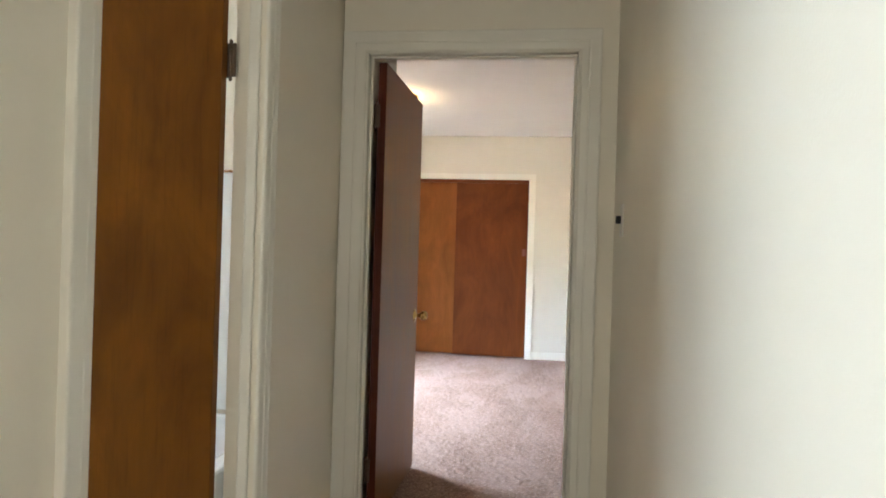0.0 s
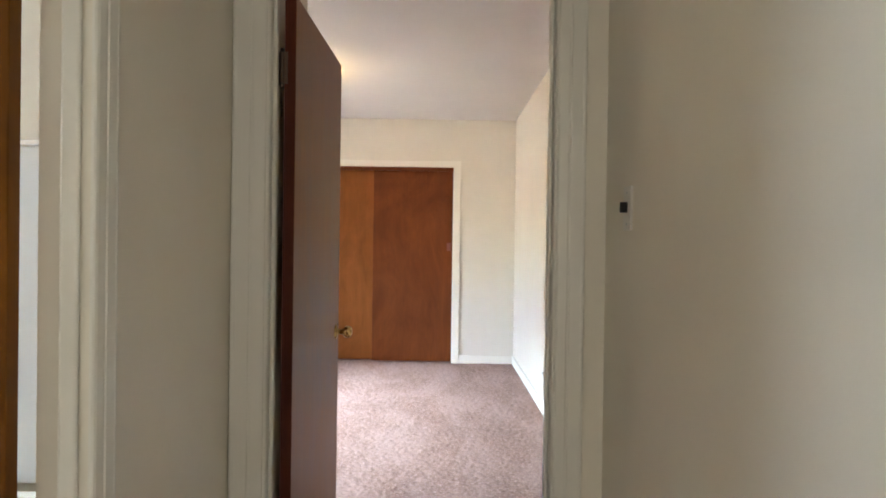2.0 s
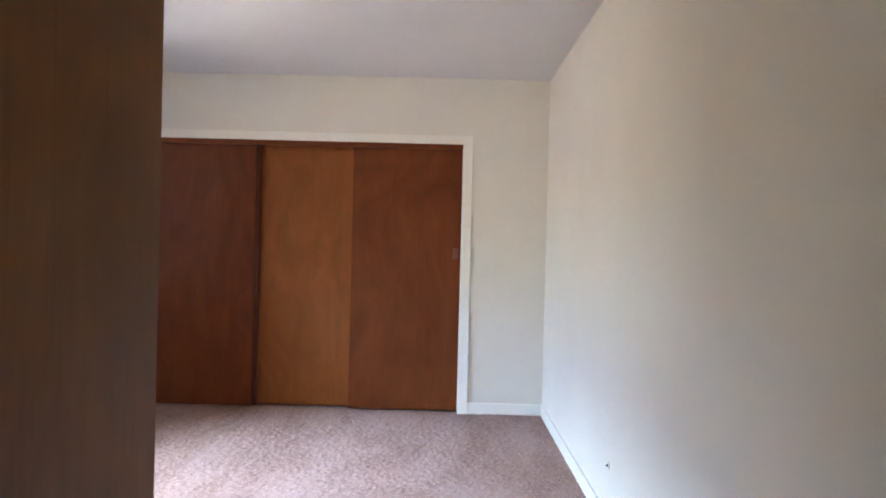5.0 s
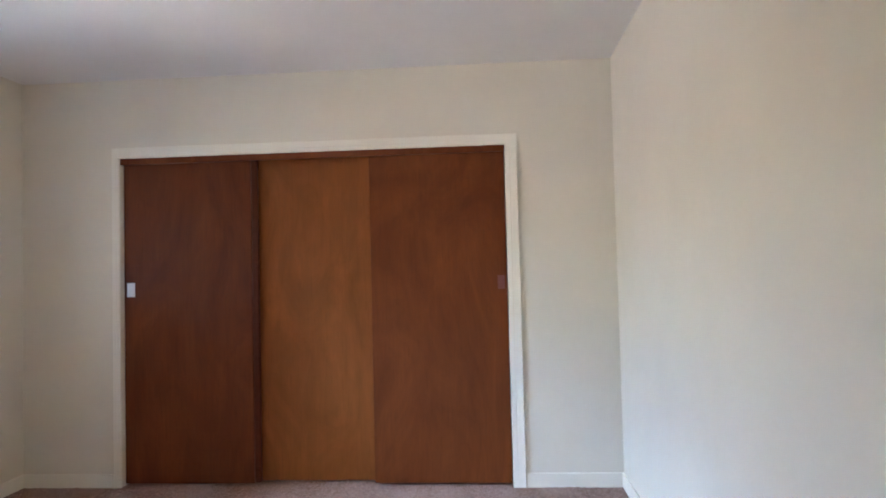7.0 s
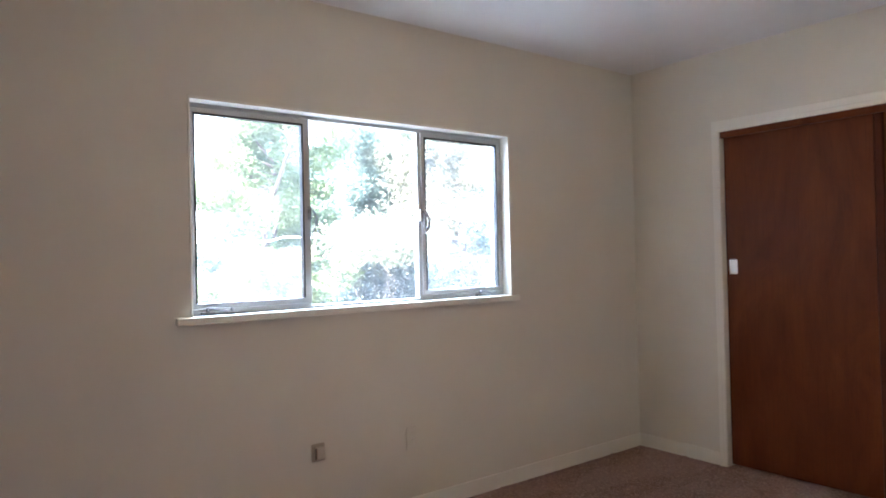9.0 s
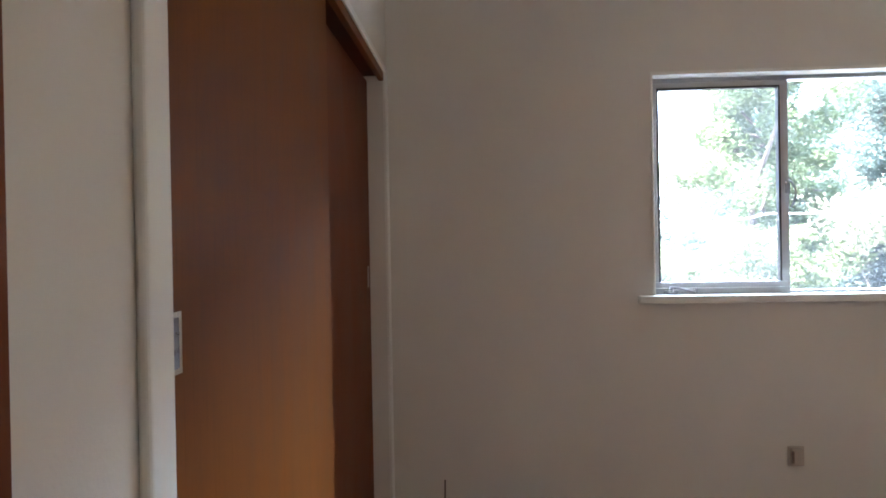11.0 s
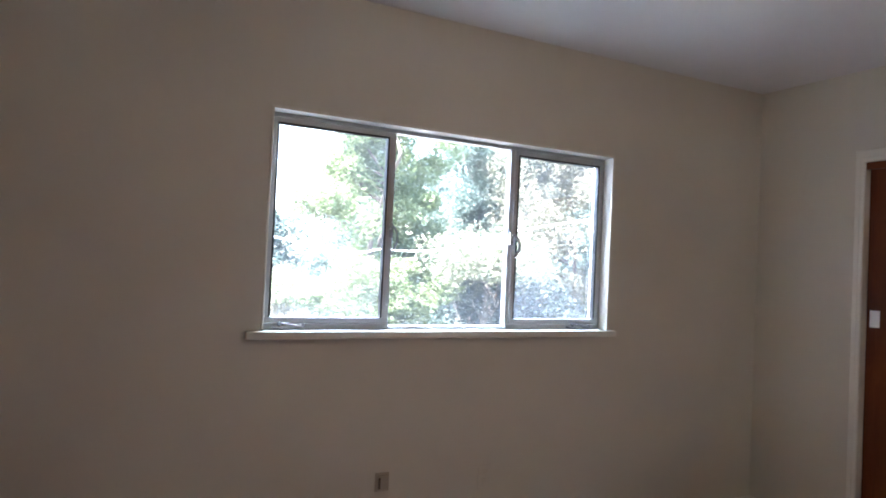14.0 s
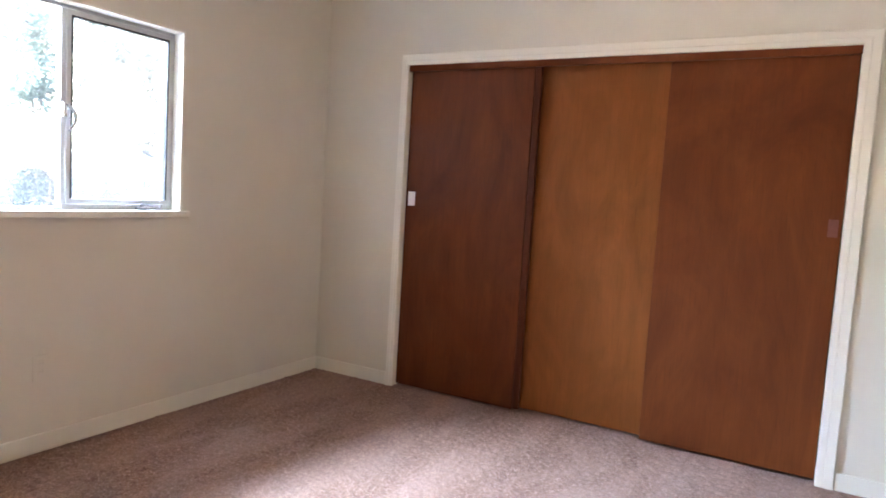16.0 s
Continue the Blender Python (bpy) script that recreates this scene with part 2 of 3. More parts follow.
def soft_box(bm, x0, x1, y0, y1, z0, z1, r=0.003, seg=2):
    """A box with rounded edges."""
    t = bmesh.new()
    box(t, x0, x1, y0, y1, z0, z1)
    bmesh.ops.bevel(t, geom=t.edges[:], offset=r, segments=seg, profile=0.5, affect="EDGES")
    merge(bm, t)


def merge(bm, t, m=None):
    if m is not None:
        t.transform(m)
    me = bpy.data.meshes.new("scratch")
    t.to_mesh(me)
    t.free()
    bm.from_mesh(me)
    bpy.data.meshes.remove(me)


def lathe(bm, profile, m=None, seg=28):
    """A turned body from (radius, height) pairs about z."""
    t = bmesh.new()
    rings = []
    for r, h in profile:
        rings.append([t.verts.new((r * math.cos(k * math.tau / seg), r * math.sin(k * math.tau / seg), h)) for k in range(seg)])
    for a, b in zip(rings, rings[1:]):
        for k in range(seg):
            t.faces.new((a[k], a[(k + 1) % seg], b[(k + 1) % seg], b[k]))
    t.faces.new(rings[0][::-1])
    t.faces.new(rings[-1])
    merge(bm, t, m)


def tube(bm, points, radius, seg=8):
    """A round bar along points; radius may fall from start to end."""
    pts = [Vector(p) for p in points]
    rad = radius if isinstance(radius, (list, tuple)) else [radius] * len(pts)
    rings = []
    for i, p in enumerate(pts):
        d = (pts[min(i + 1, len(pts) - 1)] - pts[max(i - 1, 0)]).normalized()
        u = d.orthogonal().normalized()
        w = d.cross(u)
        rings.append([bm.verts.new(p + (u * math.cos(k * math.tau / seg) + w * math.sin(k * math.tau / seg)) * rad[i]) for k in range(seg)])
    for a, b in zip(rings, rings[1:]):
        for k in range(seg):
            bm.faces.new((a[k], a[(k + 1) % seg], b[(k + 1) % seg], b[k]))
    bm.faces.new(rings[0][::-1])
    bm.faces.new(rings[-1])


def mesh_of(name, bm, mat, smooth=False):
    bmesh.ops.recalc_face_normals(bm, faces=bm.faces[:])
    me = bpy.data.meshes.new(name)
    bm.to_mesh(me)
    bm.free()
    me.materials.append(mat)
    if smooth:
        for p in me.polygons:
            p.use_smooth = True
    return me


def part(name, bm, mat, parent, label="", smooth=False):
    ob = new(name, mesh_of(name, bm, mat, smooth))
    ob.parent = parent
    return tagged(ob, label)


def thing(name, label, category, m=None, group=""):
    ob = new(name)
    ob.empty_display_size = 0.1
    if m is not None:
        ob.matrix_world = m
    return tagged(ob, label, category, group)


def structure(name, boxes, mat, label, category, r=0.0):
    bm = bmesh.new()
    for b in boxes:
        if r:
            soft_box(bm, *b, r=r)
        else:
            box(bm, *b)
    return tagged(new(name, mesh_of(name, bm, mat)), label, category, kind="structure")


# ---- the plan ----
WEST, EAST, NORTH, SOUTH = -3.78, -0.107, 7.2, 3.13      # bedroom faces
HALL_W, HALL_E, DOOR_Y = -1.517, -0.387, 2.29            # hall faces
CEILING = 2.525
WIN = (4.235, 6.05, 1.07, 2.008)                        # window opening in the west wall
CL1 = (-3.143, -0.75, 2.03)                              # closet opening, north
CL2 = (-3.68, -1.76, 2.02)                             # closet opening, south
BATH = (0.698, 1.472, 2.03)                              # bathroom doorway
DOOR = (-1.431, -0.522, 2.045)                           # bedroom doorway, rough

# ---- setting: walls ----
W0 = WEST - 0.17
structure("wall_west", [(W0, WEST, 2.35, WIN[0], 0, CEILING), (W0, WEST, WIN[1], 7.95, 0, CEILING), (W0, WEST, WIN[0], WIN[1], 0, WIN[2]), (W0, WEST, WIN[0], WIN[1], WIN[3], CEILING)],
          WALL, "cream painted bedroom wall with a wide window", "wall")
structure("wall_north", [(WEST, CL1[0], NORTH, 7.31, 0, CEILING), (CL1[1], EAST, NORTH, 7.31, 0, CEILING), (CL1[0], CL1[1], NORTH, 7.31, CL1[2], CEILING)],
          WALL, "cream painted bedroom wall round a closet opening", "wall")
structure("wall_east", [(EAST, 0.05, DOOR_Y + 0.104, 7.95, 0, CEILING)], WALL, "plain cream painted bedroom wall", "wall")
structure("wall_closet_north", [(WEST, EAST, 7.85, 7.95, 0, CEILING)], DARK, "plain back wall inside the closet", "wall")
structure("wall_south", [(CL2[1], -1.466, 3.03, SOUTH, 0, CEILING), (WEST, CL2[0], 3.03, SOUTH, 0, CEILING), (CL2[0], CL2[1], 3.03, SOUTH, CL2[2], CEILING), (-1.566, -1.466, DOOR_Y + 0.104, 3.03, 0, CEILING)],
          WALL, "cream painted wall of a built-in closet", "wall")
structure("wall_doorway", [(W0, DOOR[0], DOOR_Y, DOOR_Y + 0.104, 0, CEILING), (DOOR[1], 0.05, DOOR_Y, DOOR_Y + 0.104, 0, CEILING), (DOOR[0], DOOR[1], DOOR_Y, DOOR_Y + 0.104, DOOR[2], CEILING)],
          HALL_WALL, "cream painted wall with the bedroom doorway", "wall")
# the opening at y -0.85 to -0.05 is added to let lamp light through
structure("wall_hall_west", [(HALL_W - 0.093, HALL_W, -3.1, -0.85, 0, CEILING), (HALL_W - 0.093, HALL_W, -0.05, BATH[0], 0, CEILING), (HALL_W - 0.093, HALL_W, -0.85, -0.05, 2.03, CEILING), (HALL_W - 0.093, HALL_W, BATH[1], DOOR_Y, 0, CEILING), (HALL_W - 0.093, HALL_W, BATH[0], BATH[1], BATH[2], CEILING)],
          HALL_WALL, "cream painted hall wall with the bathroom doorway and an added opening", "wall")
structure("wall_hall_east", [(HALL_E, 0.05, -3.1, DOOR_Y, 0, CEILING)], HALL_WALL, "plain cream painted hall wall", "wall")
structure("wall_hall_end", [(HALL_W - 0.093, 0.05, -3.2, -3.1, 0, CEILING)], HALL_WALL, "plain wall that closes the hall", "wall")
structure("wall_bathroom", [(W0, WEST, -3.2, DOOR_Y, 0, CEILING), (WEST, HALL_W - 0.093, 0.25, 0.35, 0, CEILING), (W0, HALL_W - 0.093, -3.2, -3.1, 0, CEILING)], HALL_WALL, "plain cream walls of the bathroom and an added, unseen side room", "wall")
structure("ceiling", [(W0, 0.05, -3.2, 7.95, CEILING, CEILING + 0.1)], CEIL, "white stippled ceiling", "ceiling")
structure("floor", [(W0, 0.05, -3.2, 1.9, -0.1, 0.0), (W0, 0.05, 1.9, 7.95, -0.1, -0.014)], CARPET, "mauve-brown carpeted floor", "floor")


def pile(name, x0, x1, y0, y1, step):
    """Cut-pile carpet: an uneven sheet of tufts, clumps and trodden hollows."""
    rng = np.random.default_rng(42)
    nx, ny = int((x1 - x0) / step) + 1, int((y1 - y0) / step) + 1
    fx, fy = np.meshgrid(np.fft.rfftfreq(nx, step), np.fft.fftfreq(ny, step))
    h = np.zeros((ny, nx))
    for size, high in ((0.011, 0.0020), (0.035, 0.0011), (0.16, 0.0014)):
        soft = np.fft.irfft2(np.fft.rfft2(rng.normal(size=(ny, nx))) * np.exp(-(fx ** 2 + fy ** 2) * (size * math.pi) ** 2 / 2), (ny, nx))
        h += soft / soft.std() * high
    xs, ys = np.meshgrid(np.linspace(x0, x1, nx), np.linspace(y0, y1, ny))
    co = np.stack([xs, ys, np.clip(h, -0.011, 0.011)], -1).reshape(-1, 3)
    k = (np.arange(ny - 1)[:, None] * nx + np.arange(nx - 1)[None, :]).ravel()
    quads = np.stack([k, k + 1, k + nx + 1, k + nx], 1).astype(np.int32)
    me = bpy.data.meshes.new(name)
    me.vertices.add(len(co))
    me.vertices.foreach_set("co", co.ravel())
    me.loops.add(quads.size)
    me.loops.foreach_set("vertex_index", quads.ravel())
    me.polygons.add(len(quads))
    me.polygons.foreach_set("loop_start", np.arange(len(quads), dtype=np.int32) * 4)
    me.polygons.foreach_set("use_smooth", np.ones(len(quads), dtype=bool))
    me.update(calc_edges=True)
    me.materials.append(CARPET)
    return tagged(new(name, me), "mauve-brown cut-pile bedroom carpet, trodden in places", "carpet", kind="structure")


pile("carpet", -3.80, -0.09, 1.9, 7.33, 0.008)
structure("bathroom_floor", [(WEST, HALL_W - 0.093, 0.35, DOOR_Y, 0.0, 0.008)], TILE, "pale vinyl bathroom floor", "floor")
# unseen roof; its eaves are placed to cut steep light at the window
structure("roof", [(-4.6, 0.9, -4.0, 8.8, CEILING + 0.12, CEILING + 0.26)], ROOF, "flat dark roof, unseen, with eaves set to shade the window", "roof")


# ---- setting: trim ----
def baseboard(name, runs):
    """Runs of (x0, x1, y0, y1): painted boards with an eased top edge."""
    bm = bmesh.new()
    for x0, x1, y0, y1 in runs:
        soft_box(bm, x0, x1, y0, y1, 0.0, 0.085, 0.004)
    return tagged(new(name, mesh_of(name, bm, TRIM)), "cream painted low wooden baseboard", "baseboard", kind="structure")


baseboard("baseboard_west", [(WEST, WEST + 0.013, SOUTH, NORTH)])
baseboard("baseboard_north_1", [(WEST + 0.013, -3.19, NORTH - 0.013, NORTH)])
baseboard("baseboard_north_2", [(-0.674, EAST - 0.013, NORTH - 0.013, NORTH)])
baseboard("baseboard_east", [(EAST - 0.013, EAST, DOOR_Y + 0.104, NORTH)])
baseboard("baseboard_south", [(-1.69, -1.466, SOUTH, SOUTH + 0.013)])
baseboard("baseboard_hall_east", [(HALL_E - 0.013, HALL_E, -3.1, DOOR_Y)])
baseboard("baseboard_hall_west", [(HALL_W, HALL_W + 0.013, BATH[1] + 0.075, DOOR_Y), (HALL_W, HALL_W + 0.013, -0.05, BATH[0] - 0.085), (HALL_W, HALL_W + 0.013, -3.1, -0.85)])


def casing(name, boards, label):
    bm = bmesh.new()
    for b in boards:
        soft_box(bm, *b, r=0.006, seg=3)
    return tagged(new(name, mesh_of(name, bm, TRIM)), label, "door casing", kind="structure")


# across a casing from its outer to its inner edge: share of the width, height over the wall
MOULD = [(0.0, 0.0), (0.0, 0.0155), (0.03, 0.018), (0.10, 0.0185), (0.15, 0.0172), (0.52, 0.0152), (0.55, 0.0128), (0.60, 0.0128), (0.64, 0.0138), (0.90, 0.0115), (0.97, 0.009), (1.0, 0.005), (1.0, 0.0)]


def moulding(name, a0, a1, ia0, ia1, inner, top, place, label):
    """Two legs and a head of one moulded casing with mitred corners; place(along, out, z) puts a point on its wall."""
    bm = bmesh.new()
    rows = []
    for f, out in MOULD:
        l, r, t = a0 + (ia0 - a0) * f, a1 + (ia1 - a1) * f, top + (inner - top) * f
        rows.append([bm.verts.new(place(*p)) for p in ((l, out, 0), (l, out, t), (r, out, t), (r, out, 0))])
    for p, q in zip(rows, rows[1:]):
        for k in range(3):
            bm.faces.new((p[k], p[k + 1], q[k + 1], q[k]))
    for k in (0, 3):
        bm.faces.new([row[k] for row in rows])
    return tagged(new(name, mesh_of(name, bm, TRIM)), label, "door casing", kind="structure")


N = NORTH
moulding("trim_closet_north", -3.187, -0.675, CL1[0], CL1[1], 2.03, 2.095, lambda a, out, z: (a, N - out, z), "cream painted wooden casing round the closet opening")
casing("trim_closet_south", [(CL2[1], -1.695, SOUTH, SOUTH + 0.017, 0, 2.02), (-3.74, CL2[0], SOUTH, SOUTH + 0.012, 0, 2.02), (-3.74, -1.695, SOUTH, SOUTH + 0.012, 2.02, 2.045)], "cream painted wooden casing round the closet opening")
# bedroom doorway: casing on the hall side, lining and stop
HX0, HX1 = -1.407, -0.546
moulding("trim_bedroom_door", HALL_W + 0.002, -0.453, HX0 - 0.008, HX1 + 0.008, 2.03, 2.115, lambda a, out, z: (a, DOOR_Y - out, z), "cream painted wooden casing round the bedroom doorway")
casing("trim_bedroom_door_lining", [(DOOR[0], HX0, DOOR_Y - 0.004, DOOR_Y + 0.104, 0, 2.03), (HX1, DOOR[1], DOOR_Y - 0.004, DOOR_Y + 0.104, 0, 2.03), (DOOR[0], DOOR[1], DOOR_Y - 0.004, DOOR_Y + 0.104, 2.025, 2.045),
                                    (HX1 - 0.012, HX1, DOOR_Y + 0.03, DOOR_Y + 0.064, 0, 2.025), (HX0, HX0 + 0.012, DOOR_Y + 0.03, DOOR_Y + 0.064, 0, 2.025), (HX0, HX1, DOOR_Y + 0.03, DOOR_Y + 0.064, 2.013, 2.025)], "cream painted door lining with a stop")
moulding("trim_bathroom_door", BATH[0] - 0.08, BATH[1] + 0.07, BATH[0], BATH[1], 2.03, 2.11, lambda a, out, z: (HALL_W + out, a, z), "cream painted wooden casing round the bathroom doorway")
casing("trim_bathroom_door_stop", [(HALL_W - 0.05, HALL_W - 0.015, BATH[1] - 0.012, BATH[1], 0, 2.03), (HALL_W - 0.05, HALL_W - 0.015, BATH[0], BATH[0] + 0.012, 0, 2.03)], "cream painted door stop")


# ---- doors ----
def knob_set(parent, y, z, x, side):
    """A round brass knob on its rose, standing out along x."""
    turn = Matrix.Translation((x, y, z)) @ pose(0, 0, 0, 0, 90 * side, 0)
    bm = bmesh.new()
    lathe(bm, [(0.0335, 0), (0.0335, 0.002), (0.030, 0.006), (0.014, 0.008), (0.0115, 0.012), (0.0105, 0.030), (0.014, 0.034), (0.022, 0.040), (0.0262, 0.050), (0.0255, 0.060), (0.021, 0.067), (0.012, 0.0705), (0.004, 0.071)], turn)
    return part("door_knob", bm, BRASS, parent, "round worn brass door knob", True)


def hinge(parent, x, y, z):
    """A butt hinge: two leaves and a five-barrel knuckle with ball tips."""
    bm = bmesh.new()
    box(bm, x - 0.016, x - 0.014, y - 0.002, y + 0.032, z - 0.05, z + 0.05)
    box(bm, x - 0.014, x + 0.018, y - 0.003, y - 0.001, z - 0.05, z + 0.05)
    for k in range(5):
        lathe(bm, [(0.0065, 0), (0.0065, 0.0185)], Matrix.Translation((x, y, z - 0.05 + k * 0.02)), 12)
    for zz, s in ((z + 0.05, 1), (z - 0.05, -1)):
        lathe(bm, [(0.003, 0), (0.006, 0.004), (0.005, 0.01), (0.001, 0.013)], Matrix.Translation((x, y, zz)) @ pose(0, 0, 0, 0 if s > 0 else 180), 12)
    return part("hinge", bm, BRONZE, parent, "dark bronze butt hinge")


door_1 = thing("door_1", "brown flush bedroom door standing wide open, hollow veneer", "door", pose(-1.369, 2.388, 0, 0, 0, -1.35))
bm = bmesh.new()
soft_box(bm, -0.0185, 0.0185, 0.0, 0.834, 0.012, 2.016, 0.0022)
part("door_leaf", bm, WOOD_DOOR, door_1)
bm = bmesh.new()
box(bm, -0.0175, 0.0175, -0.0012, 0.0006, 0.014, 2.014)
part("edge_band", bm, WOOD_EDGE, door_1, "dark reddish door edge")
bm = bmesh.new()
box(bm, -0.0175, 0.0175, 0.8334, 0.8348, 0.014, 2.014)
part("edge_band", bm, WOOD_RED, door_1, "red-brown door edge with the latch")
knob_set(door_1, 0.768, 0.852, 0.0185, 1)
knob_set(door_1, 0.768, 0.852, -0.0185, -1)
bm = bmesh.new()
box(bm, -0.011, 0.011, 0.8335, 0.8360, 0.822, 0.882)
part("latch_plate", bm, BRASS, door_1)
for z in (1.785, 0.25):
    hinge(door_1, -0.024, -0.006, z)

door_2 = thing("door_2", "orange-brown flush bathroom door standing open", "door", Matrix.Translation((-1.624, 1.443, 0)))
bm = bmesh.new()
soft_box(bm, -0.83, 0.0, -0.035, 0.0, 0.015, 2.02, 0.0022)
part("door_leaf", bm, WOOD_BATH, door_2)
for z in (1.76, 0.27):
    hinge(door_2, 0.008, 0.006, z)


# ---- closet doors ----
def flush_pull(parent, x, y, z, w, h, mat, facing, cup):
    """A recessed finger pull: a rim with a sunk cup, facing along y."""
    bm = bmesh.new()
    s = facing
    r = 0.22 * w
    for x0, x1, z0, z1 in ((-w / 2, -w / 2 + r, -h / 2, h / 2), (w / 2 - r, w / 2, -h / 2, h / 2), (-w / 2 + r, w / 2 - r, h / 2 - r, h / 2), (-w / 2 + r, w / 2 - r, -h / 2, -h / 2 + r)):
        ya, yb = sorted((y, y + s * 0.0025))
        box(bm, x + x0, x + x1, ya, yb, z + z0, z + z1)
    rim = part("finger_pull", bm, mat, parent, "recessed metal finger pull")
    bm = bmesh.new()
    n = 10
    rows = []
    for k in range(n + 1):
        a = math.pi * k / n
        rows.append([bm.verts.new((x + sx * (w / 2 - r), y + s * (0.0022 - 0.0018 * math.sin(a)), z - (h / 2 - r) * math.cos(a))) for sx in (-1, 1)])
    for p, q in zip(rows, rows[1:]):
        bm.faces.new((p[0], p[1], q[1], q[0]))
    part("cup", bm, cup, rim, "shallow sunk cup of the pull", True)
    return rim


def sliding_door(name, label, x0, x1, y0, y1, z1, mat, group):
    d = thing(name, label, "closet door", Matrix.Translation(((x0 + x1) / 2, (y0 + y1) / 2, 0)), group)
    w, t = (x1 - x0) / 2, (y1 - y0) / 2
    bm = bmesh.new()
    soft_box(bm, -w, w, -t, t, 0.014, z1, 0.0018)
    part("door_panel", bm, mat, d)
    return d, w, t


d, w, t = sliding_door("sliding_closet_door", "dark red-brown veneer sliding closet door with bright chrome pull", CL1[0] + 0.004, -2.322, 7.236, 7.266, 2.015, WOOD_DARK, "sliding doors of the wide closet")
# dark red-brown strip set beside the panel
bm = bmesh.new()
soft_box(bm, w + 0.0005, w + 0.040, -t + 0.004, t + 0.006, 0.016, 2.012, 0.008)
part("edge_strip", bm, WOOD_EDGE, d, "dark red-brown strip along the door's edge")
flush_pull(d, -w + 0.043, -t, 1.21, 0.05, 0.088, SATIN, -1, SATIN)
sliding_door("sliding_closet_door", "golden-brown veneer sliding closet door set behind the others", -2.36, -1.50, 7.296, 7.326, 2.015, WOOD_GOLD, "sliding doors of the wide closet")
d, w, t = sliding_door("sliding_closet_door", "red-brown veneer sliding closet door with dull pull", -1.578, CL1[1] - 0.004, 7.236, 7.266, 2.015, WOOD_RED, "sliding doors of the wide closet")
flush_pull(d, w - 0.035, -t, 1.207, 0.042, 0.082, PULL_DULL, -1, PULL_DULL)
structure("trim_closet_north_fascia", [(CL1[0], CL1[1], NORTH + 0.002, NORTH + 0.020, 1.992, 2.03)], WOOD_RED, "red-brown wooden fascia that hides the sliding track", "fascia", 0.002)

d, w, t = sliding_door("sliding_closet_door", "orange-brown veneer sliding closet door with steel pull", -2.785, CL2[1] - 0.003, 3.078, 3.106, 2.01, WOOD_CLOSET, "sliding doors of the small closet")
flush_pull(d, w - 0.079, t, 1.176, 0.036, 0.086, CHROME, 1, CUP)
d, w, t = sliding_door("sliding_closet_door", "orange-brown veneer sliding closet door behind its pair", CL2[0] + 0.003, -2.72, 3.036, 3.064, 1.985, WOOD_RUST, "sliding doors of the small closet")
flush_pull(d, -w + 0.06, t, 1.185, 0.036, 0.086, CHROME, 1, CUP)
# dark strip added under the header in place of the gap's shade
structure("trim_closet_south_track", [(CL2[0], CL2[1], 3.032, 3.109, 2.006, 2.0195)], WOOD_EDGE, "dark strip painting the shaded gap over the closet doors", "track", 0.002)
structure("trim_closet_south_fascia", [(CL2[0], CL2[1], SOUTH - 0.018, SOUTH + 0.003, 1.985, 2.02)], WOOD_CLOSET, "orange-brown wooden fascia over the sliding doors", "fascia", 0.002)


# ---- the bedroom window ----
window = tagged(thing("window_1", "three-light aluminium casement window in a white-painted opening", "window", Matrix.Translation((-3.87, 0, 0))), kind="structure")
Y0, Y1, Z0, Z1 = WIN
M1, M2 = 4.81, 5.463


def bars(boxes, r=0.002):
    bm = bmesh.new()
    for b in boxes:
        soft_box(bm, *b, r=r)
    return bm


frame_bm = bars([(-0.03, 0.02, Y0, Y1, Z1 - 0.028, Z1), (-0.03, 0.02, Y0, M1 + 0.012, Z0 + 0.012, Z0 + 0.036), (-0.03, 0.012, M1 + 0.012, M2 - 0.012, Z0 + 0.012, Z0 + 0.022), (-0.03, 0.02, M2 - 0.012, Y1, Z0 + 0.012, Z0 + 0.036), (-0.03, 0.02, Y0, Y0 + 0.018, Z0 + 0.036, Z1 - 0.028), (-0.03, 0.02, Y1 - 0.022, Y1, Z0 + 0.036, Z1 - 0.028),
                 (-0.03, 0.012, M1 - 0.012, M1 + 0.012, Z0 + 0.036, Z1 - 0.028), (-0.03, 0.012, M2 - 0.012, M2 + 0.012, Z0 + 0.036, Z1 - 0.028)])
part("window_frame", frame_bm, ALU, window, "dull aluminium window frame")


def sash(name, y0, y1):
    z0, z1 = Z0 + 0.038, Z1 - 0.03
    s = part(name, bars([(-0.012, 0.024, y0, y1, z1 - 0.022, z1), (-0.012, 0.024, y0, y1, z0, z0 + 0.024), (-0.012, 0.024, y0, y0 + 0.02, z0 + 0.024, z1 - 0.022), (-0.012, 0.024, y1 - 0.02, y1, z0 + 0.024, z1 - 0.022)]), ALU, window, "aluminium casement sash")
    part("seal", bars([(-0.004, 0.0255, y0 + 0.02, y1 - 0.02, z1 - 0.030, z1 - 0.022), (-0.004, 0.0255, y0 + 0.02, y0 + 0.028, z0 + 0.024, z1 - 0.030), (-0.004, 0.0255, y1 - 0.028, y1 - 0.02, z0 + 0.024, z1 - 0.030)], 0.001), RUBBER, s, "black rubber glazing seal")
    return s


sash("sash", Y0 + 0.02, M1 - 0.006)
sash("sash", M2 + 0.006, Y1 - 0.024)
for y0, y1 in ((Y0 + 0.03, M1 - 0.02), (M1 + 0.010, M2 - 0.010), (M2 + 0.02, Y1 - 0.036)):
    bm = bmesh.new()
    fixed = y0 == M1 + 0.010
    box(bm, -0.001, 0.002, y0, y1, Z0 + (0.018 if fixed else 0.03), Z1 - 0.04)
    pane = part("pane", bm, GLASS if fixed else GLASS_DUSTY, window, "clear fixed glass pane" if fixed else "glass pane hazed with dust")
    pane.visible_shadow = False
